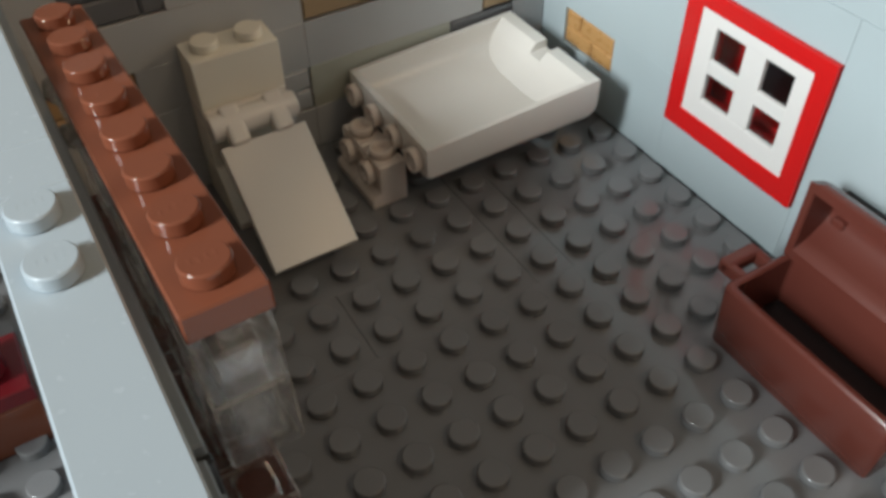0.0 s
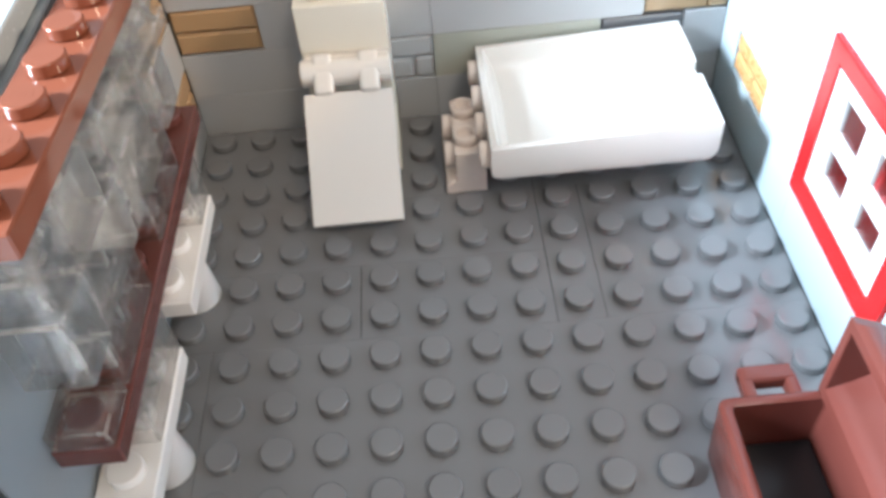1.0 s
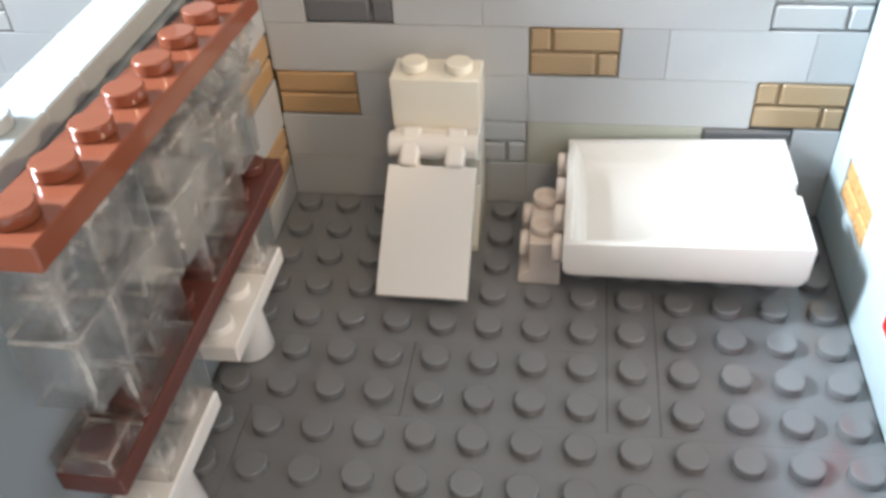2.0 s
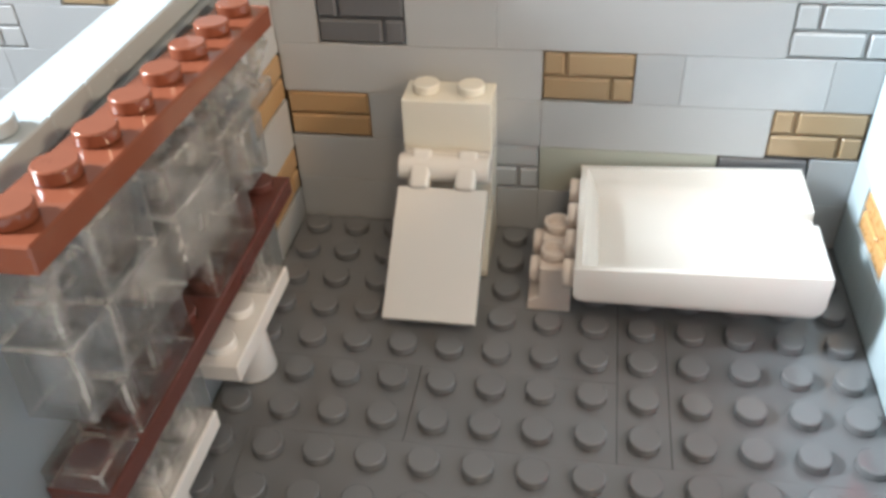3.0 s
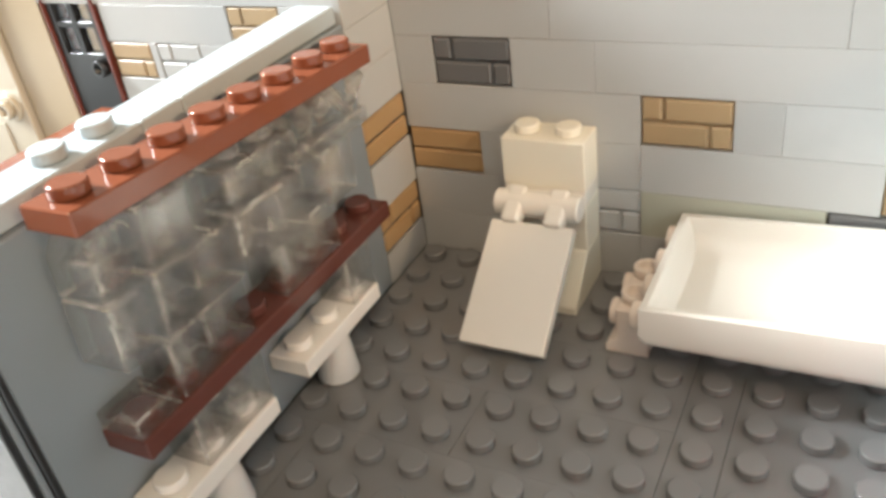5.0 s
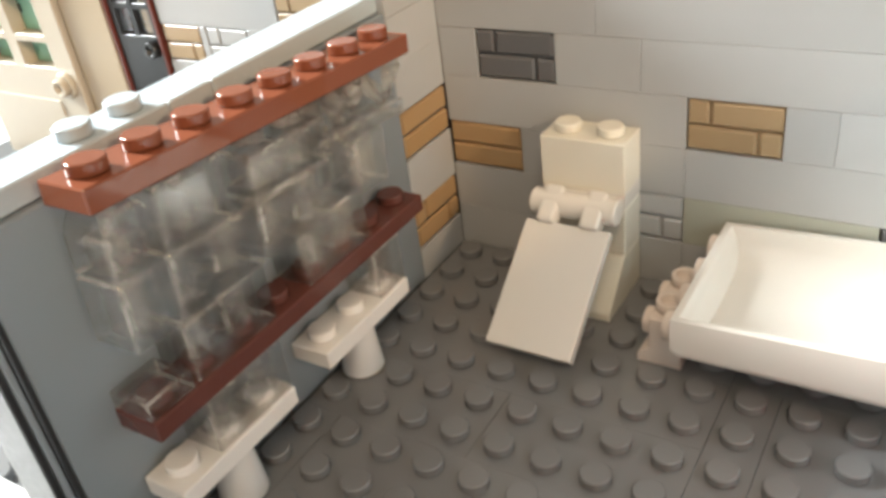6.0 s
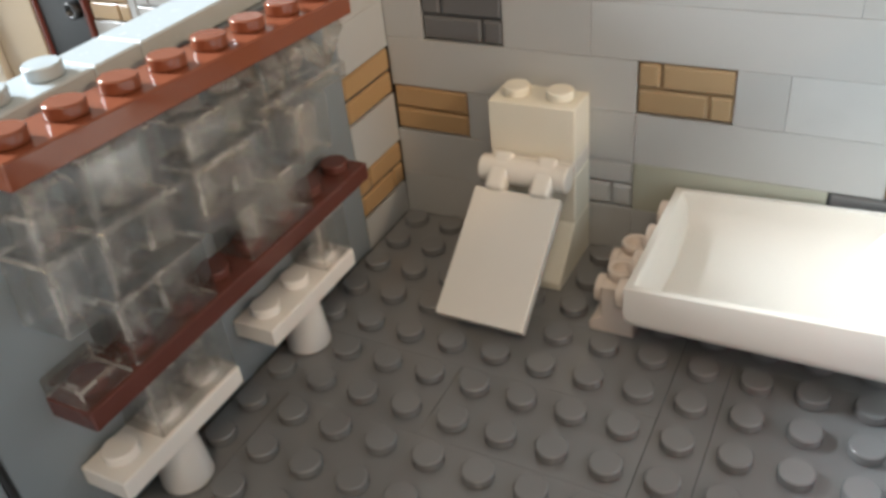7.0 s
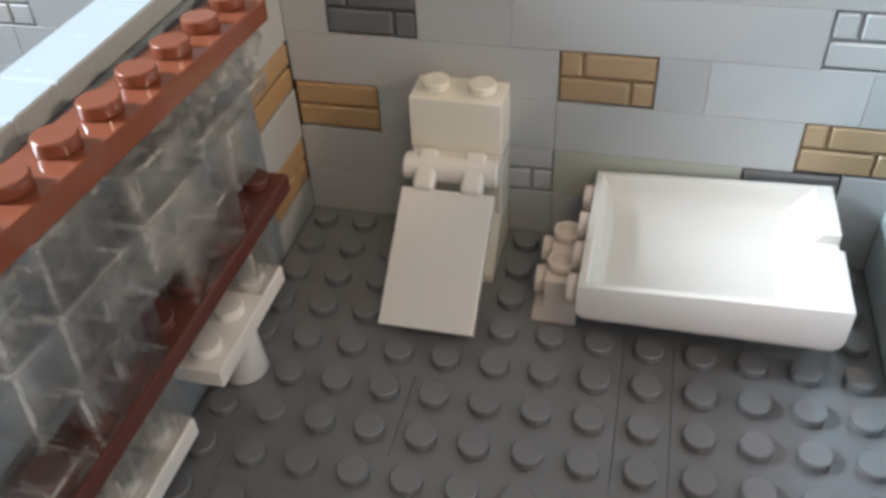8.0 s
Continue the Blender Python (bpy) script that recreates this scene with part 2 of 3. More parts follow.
# ---- the model's floor ----
tagged(part("ground", box(-330, 270, -300, 200, -40, -9.7, 0.8), M_TABLE), "white laminate table top under the brick model", "table", kind="structure")
floor = tagged(part("floor", box(-8, 112, -136, 8.6, -9.6, -3.25, 0.2), M_SEAM), "dark grey studded plates laid edge to edge", "floor", kind="structure")
# each plate: first and last column, first and last row, of 8 mm studs
PLATES = [(0, 7, 0, 2), (0, 7, 3, 4), (8, 12, 0, 2), (8, 8, 3, 6), (0, 3, 5, 6), (4, 7, 5, 6), (9, 12, 3, 6), (0, 0, 7, 15), (1, 12, 7, 15)]
TAKEN = {(c, r) for c in (3, 4) for r in (0, 1)} | {(6, 1), (6, 2), (0, 5), (0, 9)} | {(c, r) for c in (10, 11) for r in (10, 11, 12, 13)}
for c0, c1, r0, r1 in PLATES:
    x0, x1, y0, y1 = 8 * c0, 8 * c1 + 8, -8 * r1 - 8, -8 * r0
    plate = part("plate", box(x0 + 0.045, x1 - 0.045, y0 + 0.004, y1 - 0.004, -3.2, 0, 0.03), M_FLOOR, floor)
    for c in range(c0, c1 + 1):
        for r in range(r0, r1 + 1):
            if (c, r) not in TAKEN:
                stud(plate, 8 * c + 4, -8 * r - 4, 0, M_FLOOR)


# ---- brick walls ----
BRICK = {}


def brick(parent, x0, x1, z0, mat, depth=8.0, h=9.6, y=0.0, side="back", label=""):
    """One smooth brick of a wall whose inner face lies at y (back) or at x=y (left, right)."""
    key = (round(x1 - x0, 2), mat.name, depth, h, side)
    w = x1 - x0
    g = 0.03
    if key not in BRICK:
        bm = {"back": lambda: box(g, w - g, 0, depth, g, h - g, 0.08), "left": lambda: box(-depth, 0, g, w - g, g, h - g, 0.08),
              "right": lambda: box(0, depth, g, w - g, g, h - g, 0.08)}[side]()
        BRICK[key] = mesh_of("brick", bm, mat)
    at = (x0, y, z0) if side == "back" else (y, x0, z0)
    return part("brick", BRICK[key], mat, parent, label, at=at)


def masonry(parent, x0, z0, mat, rows, y=0.0, side="back", w=16.0, label="", proud=0.0, h=9.6, ease=0.36):
    """A brick whose face carries a pattern of small moulded bricks: rows of (from, to) in millimetres, from the bottom up."""
    base = brick(parent, x0, x0 + w, z0, mat, 7.2, h, y + (0.8 if side != "left" else -0.8), side, label)
    rh = (h - 0.2) / len(rows)
    for i, row in enumerate(rows):
        for a, b in row:
            lo, hi = 0.12 + i * rh + 0.25, 0.12 + (i + 1) * rh - 0.25
            u, v = x0 + a + 0.25, x0 + b - 0.25
            bm = (box(u, v, y - proud, y + 0.9, z0 + lo, z0 + hi, ease) if side == "back"
                  else box(y - 0.9, y + proud, u, v, z0 + lo, z0 + hi, ease) if side == "left" else box(y - proud, y + 0.9, u, v, z0 + lo, z0 + hi, ease))
            part("moulded_brick", bm, mat, base)
    return base


LONG_SHORT = [((0, 12), (12, 16)), ((0, 4), (4, 16))]
BARS = [((0, 16),), ((0, 16),)]

backing = bmesh.new()
for xa, xb, za, zb in ((-176, -96, -3.2, 76.8), (-80.2, 112, -3.2, 76.8), (-96, -80.2, 55.5, 76.8)):
    box(xa, xb, 7.9, 8.6, za, zb, 0, 1, backing)
wall_back = tagged(part("wall_back", backing, M_SEAM), "light grey wall of smooth and masonry bricks", "wall", kind="structure")
# courses from the floor up: stretches of plain brick, from and to
COURSES = [
    [(0, 24), (24, 40), (40, 48), (48, 80), (80, 104)],
    [(0, 32), (48, 80), (96, 104)],
    [(16, 48), (48, 88)],
    [(0, 48), (64, 72), (72, 96), (96, 104)],
    [(0, 8), (24, 40), (40, 88)],
    [(0, 32), (32, 80), (80, 104)],
    [(0, 64), (64, 104)],
    [(0, 40), (40, 104)],
]
for k, row in enumerate(COURSES):
    for a, b in row:
        brick(wall_back, a, b, 9.6 * k, M_SCUFF if (k, a) == (3, 72) else M_AGED if (k, a) == (1, 48) else M_WALL)
masonry(wall_back, 32, 9.6, M_WALL, LONG_SHORT)
masonry(wall_back, 80, 9.6, M_DARK, BARS, label="dark grey masonry brick")
masonry(wall_back, 0, 19.2, M_OCHRE, BARS, label="ochre masonry brick")
masonry(wall_back, 88, 19.2, M_TAN, LONG_SHORT, label="tan masonry brick")
masonry(wall_back, 48, 28.8, M_TAN, LONG_SHORT, label="tan masonry brick")
masonry(wall_back, 8, 38.4, M_DARK, LONG_SHORT, label="dark grey masonry brick")
masonry(wall_back, 88, 38.4, M_WALL, LONG_SHORT)

# ---- wall on the left, with a doorway towards the viewer ----
wall_left = tagged(part("wall_left", box(-7.2, -0.7, -97, -0.1, -3.2, 54.3, 0.1), M_SEAM), "blue-grey wall with a smooth pale top", "wall", kind="structure")
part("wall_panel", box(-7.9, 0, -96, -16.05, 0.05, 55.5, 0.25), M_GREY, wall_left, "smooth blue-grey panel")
for k, (z0, h) in enumerate(((0.05, 7.0), (16.7, 10.2), (36.6, 9.0), (45.6, 8.75), (54.4, 9.55), (64.0, 12.8))):
    brick(wall_left, -16, 0, z0, M_WALL, 8.0, h, 0, "left")
masonry(wall_left, -16, 7.1, M_OCHRE, LONG_SHORT, 0, "left", label="ochre masonry brick")
masonry(wall_left, -16, 26.95, M_OCHRE, BARS, 0, "left", label="ochre masonry brick")
for a, b in ((-56, -16.2), (-64, -56), (-136, -64), (-176, -136)):
    top = part("wall_top_tile", box(-9.1, -1.1, a + 0.05, b - 0.05, 55.6, 58.8, 0.25), M_RAIL, wall_left, "smooth pale grey top tile")
    if b == -64:
        for y in (-68, -76):
            stud(top, -5.1, y, 58.8, M_RAIL)
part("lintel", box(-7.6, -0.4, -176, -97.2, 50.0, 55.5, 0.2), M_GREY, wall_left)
part("door_jamb", box(-8.2, 0.2, -97.0, -96.0, 0, 54.3, 0.2), M_BLACK, wall_left, "black door jamb")
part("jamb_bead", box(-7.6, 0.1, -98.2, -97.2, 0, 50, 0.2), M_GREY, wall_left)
part("jamb_edge", box(-7.8, 0.15, -99.4, -98.3, 0, 50, 0.2), M_BLACK, wall_left)

# ---- wall on the right, with the red window ----
shell_right = bmesh.new()
for ya, yb, za, zb in ((-136, -73, -3.2, 57.5), (-41, 8.6, -3.2, 57.5), (-73, -41, -3.2, 11.9), (-73, -41, 40.3, 57.5)):
    box(111, 112, ya, yb, za, zb, 0, 1, shell_right)
wall_right = tagged(part("wall_right", shell_right, M_SEAM), "smooth pale grey wall with a red-framed window", "wall", kind="structure")
part("wall_panel", box(104, 111.4, -41, -0.1, 20.6, 48.0, 0.05), M_PANEL, wall_right)
part("wall_panel", box(104, 111.4, -8.05, -0.1, 0.3, 20.56, 0.05), M_PANEL, wall_right)
part("wall_panel", box(104, 111.4, -41, -24.01, 0.3, 20.58, 0.05), M_PANEL, wall_right)
part("wall_panel", box(104, 111.4, -24, -8.06, 0.3, 11.2, 0.05), M_PANEL, wall_right)
part("wall_panel", box(104, 111.4, -24, -8.06, 19.45, 20.58, 0.05), M_PANEL, wall_right)
masonry(wall_right, -24, 11.2, M_AMBER, [((0, 7), (7, 16)), ((0, 11), (11, 16))], 104, "right", label="amber masonry brick", h=8.2, proud=-0.15)
part("wall_panel", box(104, 111.4, -73, -41.05, 0.3, 11.8, 0.05), M_PANEL, wall_right)
part("wall_panel", box(104, 111.4, -73, -41.05, 40.4, 48.0, 0.05), M_PANEL, wall_right)
part("wall_panel", box(104, 111.4, -136, -73.05, 0.3, 48.0, 0.05), M_PANEL, wall_right)

for a, b in ((-136, -80), (-80, -32), (-32, 0)):
    brick(wall_right, a, b, 48.0, M_PANEL, 7.4, 9.6, 104, "right")

part("wall_slot", box(103.3, 104.3, -104, -81.2, 20.4, 22.2, 0.2), M_BLACK, wall_right, "black strip along the wall")

window_1 = thing("window_1", (108, -56, 10), "red window frame with white four-pane sash", "window", kind="structure")


def ring(y0, y1, z0, z1, w, low, high, x0, x1, edge):
    """A rectangular frame in the wall's plane: its sides are w wide, its lower and upper bars low and high."""
    bm = bmesh.new()
    box(x0, x1, y0, y0 + w, z0, z1, edge, 2, bm)
    box(x0, x1, y1 - w, y1, z0, z1, edge, 2, bm)
    box(x0, x1, y0 + w - 0.4, y1 - w + 0.4, z0, z0 + low, edge, 2, bm)
    box(x0, x1, y0 + w - 0.4, y1 - w + 0.4, z1 - high, z1, edge, 2, bm)
    return bm


part("window_frame", ring(-72.8, -41.3, 11.85, 40.3, 3.6, 4.4, 3.2, 103.2, 111, 0.3), M_RED, window_1, "bright red frame")
sash = part("sash", ring(-70.0, -44.8, 15.8, 37.4, 4.0, 4.4, 2.8, 103.5, 104.7, 0.3), M_WHITE, window_1, "white sash")
part("glazing_bar", box(103.55, 104.6, -59.9, -55.4, 20.0, 34.8, 0.25, 2), M_WHITE, sash)
part("glazing_bar", box(103.6, 104.55, -66.2, -48.6, 25.6, 28.4, 0.25, 2), M_WHITE, sash)
for y in (-66.2, -55.5):
    for z in (20.1, 28.4):
        part("pane", box(104.3, 104.55, y, y + 6.7, z, z + 6.2, 0), M_PANE, sash)
tagged(part("wall_beyond_window", box(118, 120, -90, -24, -9.68, 24, 0.2), M_BLACK), "black brick wall seen through the window", "wall", kind="structure")
red_block = thing("red_brick", (115, -58, 0), "red brick standing outside the window", "brick")
part("body", box(112.4, 117.6, -66, -50.5, -9.68, 16.8, 0.3), M_RED, red_block)
strip = thing("red_post", (115, -43, 0), "red post standing outside the window", "post")
part("body", box(112.4, 117.6, -50, -36, -9.68, 30, 0.3), M_RED, strip)


# ---- toilet ----
def toilet():
    t = thing("toilet", (32, -12, 0), "white brick-built toilet with a hinged tile lid hanging open", "toilet")
    part("base", prism([(0, 0), (-16, 0), (-16, 1.6), (-8.2, 9.6), (0, 9.6)], 24.05, 39.95, 0.2), M_IVORY, t)
    part("column", box(24.05, 39.95, -7.9, -0.05, 9.65, 19.15, 0.2), M_IVORY, t)
    part("hinge_plate", box(24.05, 39.95, -7.9, -0.05, 19.2, 22.3, 0.2), M_TUB, t)
    tank = part("tank", box(24.05, 39.95, -7.95, -0.05, 22.4, 32.0, 0.25, 2), M_IVORY, t)
    for x in (28, 36):
        stud(tank, x, -4, 32.0, M_IVORY)
    part("hinge_bar", rod(2.45, 16.3, 0.3, 24, None, "X", (23.8, -11.2, 20.6)), M_TUB, t)
    part("hinge_arm", box(24.4, 39.6, -10.2, -7.6, 19.6, 21.9, 0.25), M_TUB, t)
    lid = box(-8, 8, -23.7, 0, -2.2, 0, 0.28, 2)
    for x in (-4.2, 4.0):
        box(x - 1.8, x + 1.8, -0.4, 7.0, -2.1, 1.2, 0.9, 3, lid)
    lid.transform(Matrix.Translation((32.1, -15.2, 19.0)) @ Matrix.Rotation(radians(37.6), 4, "X"))
    part("lid", lid, M_TUB, t, "flat white tile lid")
    return t


toilet()


# ---- bathtub ----
def bathtub():
    t = thing("bathtub", (75, -16, 0), "glossy yellowed white plastic tub with a notched end, on a block", "bathtub")
    x0, x1, yb, yf, base = 55.9, 94.7, -0.7, -31.6, 8.5
    xl, xr, wall, depth = x0 + 1.2, x1 - 2.8, 1.15, 6.4  # the mould's inside: ends, long walls, depth
    n0, n1, cut = -14.2, -17.8, 1.7  # a notch through the rim of the far end
    bm = bmesh.new()

    def at(x, y, low):
        """A point so far below the rim, which climbs a little towards the far end."""
        top = 16.2 + 1.6 * (x - x0) / (x1 - x0)
        return bm.verts.new((x, y, base + (top - base) * (1 - low)))

    # outside: upright walls, rounded along the bottom and at both lower ends
    skin = []
    turn = [(1 - math.cos(radians(11.25 * k)), math.sin(radians(11.25 * k))) for k in range(9)]  # a quarter turn, inwards and down
    ends = [(x0 + 1.6 * u, 0.19 * (1 - v)) for u, v in turn] + [(x1 - 1.9 * u, 0.24 * (1 - v)) for u, v in reversed(turn)]
    side = [(0.0, 0.0)] + [(2.0 * u, 0.75 + 0.25 * v) for u, v in turn]
    for x, lift in ends:
        across = [(yb - d, low) for d, low in side] + [(yf + d, low) for d, low in reversed(side)]
        skin.append([at(x, y, low * (1 - lift)) for y, low in across])
    for a, b in zip(skin, skin[1:]):
        for j in range(len(a) - 1):
            bm.faces.new((a[j], a[j + 1], b[j + 1], b[j])).smooth = True
    bm.faces.new(skin[0])
    # inside: a trough with a rounded section, an steep end and a far end that slopes
    full = 8.4
    mid, half = 0.5 * (yb + yf), 0.5 * (yb - yf) - wall
    near, far = [], []
    for k in range(33):
        c = math.cos(math.pi * k / 32)
        y = mid + half * math.copysign(abs(c) ** 0.62, c)
        d = depth * math.sin(math.pi * k / 32) ** 0.62
        near.append(at(xl + 0.42 * d, y, d / full))
        far.append(at(xr - 0.95 * d, y, d / full))
    for k in range(32):
        bm.faces.new((near[k], near[k + 1], far[k + 1], far[k])).smooth = True
    bm.faces.new(near)
    lip = [at(xr, n1, 0), at(xr - 0.95 * cut, n1, cut / full), at(xr - 0.95 * cut, n0, cut / full), at(xr, n0, 0)]
    bm.faces.new(far + lip)
    edge = [at(x1, n1, 0), at(x1, n1, cut / full), at(x1, n0, cut / full), at(x1, n0, 0)]
    bm.faces.new(skin[-1] + edge)
    # the rim: long sides, the near end, and the far end on both sides of the notch
    bm.faces.new([row[0] for row in skin] + [far[0], near[0]])
    bm.faces.new([row[-1] for row in skin] + [far[-1], near[-1]])
    bm.faces.new((skin[0][0], near[0], near[-1], skin[0][-1]))
    bm.faces.new((skin[-1][0], far[0], lip[3], edge[3]))
    bm.faces.new((skin[-1][-1], far[-1], lip[0], edge[0]))
    for k in range(3):
        bm.faces.new((lip[k], lip[k + 1], edge[k + 1], edge[k]))
    bmesh.ops.recalc_face_normals(bm, faces=bm.faces)
    rim = [e for e in bm.edges if len(e.link_faces) == 2 and e.calc_face_angle() > radians(60) and min((v.co.z - base) / (7.7 + 1.6 * (v.co.x - x0) / (x1 - x0)) for v in e.verts) > 0.7]
    bmesh.ops.bevel(bm, geom=rim, offset=0.2, segments=2, profile=0.6, affect="EDGES")
    basin = part("basin", bm, M_TUB, t)
    basin.data.set_sharp_from_angle(angle=radians(24))
    for y in (-4, -12, -20, -28):
        stud(t, 55.9, y, 12.4, M_ROSY, "X", "end_stud")
    part("support_block", box(64.1, 87.9, -15.9, -0.1, 0, 8.6, 0.2), M_TUB, t)
    return t


bathtub()


# ---- tap block at the tub's end ----
def tap_block():
    t = thing("tap_block", (52, -16, 0), "pair of aged white bricks with side studs, at the tub's end", "brick")
    for y in (-12, -20):
        # the side that carries the stud is set back over a foot
        body = part("body", prism([(48.05, 0), (55.6, 0), (55.6, 9.55), (50.0, 9.55), (50.0, 3.2), (48.5, 2.3), (48.05, 1.7)], y - 3.95, y + 3.95, 0.2, None, "Y"), M_ROSY, t)
        stud(body, 52.4, y, 9.55, M_ROSY, "open")
        stud(body, 50.0, y, 6.3, M_ROSY, "X", "side_stud")
    return t


tap_block()


# ---- shelf unit with clear blocks along the left wall ----
def shelf_unit():
    t = thing("shelf_unit", (4, -56, 0), "two reddish-brown shelves stacked on clear bricks over white cone legs", "shelf")
    for y0, y1, leg in ((-88, -64, -76), (-56, -32, -44)):
        part("leg", rod(3.95, 9.7, 0.35, 28, None, "Z", (4.1, leg, 0), 3.1), M_WHITE, t, "white cone leg")
        low = part("low_shelf", box(0.1, 8.0, y0 + 0.05, y1 - 0.05, 9.6, 12.8, 0.2), M_WHITE, t, "small white shelf")
        for y in range(y0 + 4, y1, 8):
            stud(low, 4, y, 12.8, M_WHITE)

    def clear_brick(y0, y1, z0, z1, x0=0.4, x1=7.7, tilt=None, studs=(), name="clear_brick", label="clear plastic brick", cut=None):
        """A clear moulding with walls 1.3 mm thick round a void, pins in the void, a web across a long one, and studs on top where they show."""
        outer = box(x0, x1, y0, y1, z0, z1, 0.32) if cut is None else prism([(y0, z0), (y1, z0), (y1, z1 - cut), (y1 - 0.7 * cut, z1), (y0 + 0.7 * cut, z1), (y0, z1 - cut)], x0, x1, 0.5)
        block = clear_part(name, shell(outer, box(x0 + 1.4, x1 - 1.4, y0 + 1.4, y1 - 1.4, z0 + 0.7, z1 - 1.2 - (cut or 0), 0.4)), t, label, tilt)
        if z1 - z0 > 5:
            for k in range(2 if y1 - y0 > 12 else 1):
                y = y0 + 4 + 8 * k if k or y1 - y0 > 12 else 0.5 * (y0 + y1)
                clear_part("pin", rod(1.3, z1 - z0 - 1.9, 0.2, 14, None, "Z", (0.5 * (x0 + x1) + 0.3, y, z0 + 0.5)), block, "", tilt)
        if y1 - y0 > 12 and z1 - z0 > 5:
            clear_part("web", box(x0 + 1.2, x1 - 1.2, 0.5 * (y0 + y1) - 0.5, 0.5 * (y0 + y1) + 0.5, z0 + 2.4, z1 - 1.1, 0.15), block, "", tilt)
        for y in studs:
            clear_part("clear_stud", rod(2.4, 1.7, 0.3, 20, None, "Z", (0.5 * (x0 + x1), y, z1 + 0.02)), block, "", tilt)
        return block

    clear_brick(-79.9, -64.1, 12.9, 22.3)
    clear_brick(-39.9, -32.1, 12.9, 22.3)
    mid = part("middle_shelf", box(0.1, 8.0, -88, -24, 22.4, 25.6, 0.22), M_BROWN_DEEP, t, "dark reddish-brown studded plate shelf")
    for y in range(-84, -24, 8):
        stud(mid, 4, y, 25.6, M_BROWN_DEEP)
    lean = Matrix.Rotation(radians(0.7), 4, "Z") @ Matrix.Rotation(radians(-3.9), 4, "X")
    slant = Matrix.Translation((5.5, -55, 53.8)) @ lean @ Matrix.Translation((-5.5, 55, -53.8))
    up = box(1.5, 9.5, -87, -23, 53.8, 57.0, 0.22)
    up.transform(slant)
    top = part("top_shelf", up, M_BROWN, t, "reddish-brown studded plate shelf")
    for y in range(-83, -23, 8):
        s = stud(top, 0, 0, 0, M_BROWN)
        s.matrix_basis = Matrix.Translation(slant @ Vector((5.5, y, 57.0)) * MM) @ lean

    # clear bricks on the middle shelf, square to it
    clear_brick(-88.0, -80.1, 25.7, 28.8, name="clear_plate", label="clear plastic plate")
    clear_brick(-79.4, -63.4, 25.7, 35.1)
    clear_brick(-55.4, -39.5, 25.7, 35.1)
    # and those that hang askew with the top shelf
    for y0, y1, z0, z1, studs in ((-86.4, -78.9, 35.0, 44.4, ()), (-78.7, -63.0, 35.5, 44.7, ()), (-78.3, -67.2, 44.8, 53.4, ()),
                                  (-62.4, -46.6, 35.5, 44.7, ()), (-62.4, -46.6, 44.8, 51.1, (-58.4, -50.5)), (-40.4, -32.4, 35.5, 44.7, ())):
        clear_brick(y0, y1, z0, z1, 1.7, 9.4, slant, studs)
    clear_brick(-86.4, -78.5, 44.5, 53.0, 1.7, 9.4, slant, label="clear plastic brick with cut corners", cut=2.6)
    clear_brick(-47.6, -26.0, 44.9, 47.4, 1.9, 9.3, slant, name="clear_plate", label="clear plastic plate")
    rnd = random.Random(4)
    for k in range(12):
        bm = rod(0.5, 6.0, 0, 6, None, "Z", (0, 0, -3.0), 1.9)
        rod(1.9, 1.5, 0, 6, bm, "Z", (0, 0, 3.0), 0.4)
        put = Matrix.Translation((3.4 + 2.1 * (k % 3), -45.5 + 1.65 * k, 49.6 + rnd.uniform(-0.5, 0.7)))
        clear_part("clear_gem", bm, t, "clear faceted gem piece", slant @ put @ Matrix.Rotation(rnd.uniform(-0.9, 0.9), 4, "Y") @ Matrix.Rotation(rnd.uniform(-0.9, 0.9), 4, "X"))
    return t


shelf_unit()


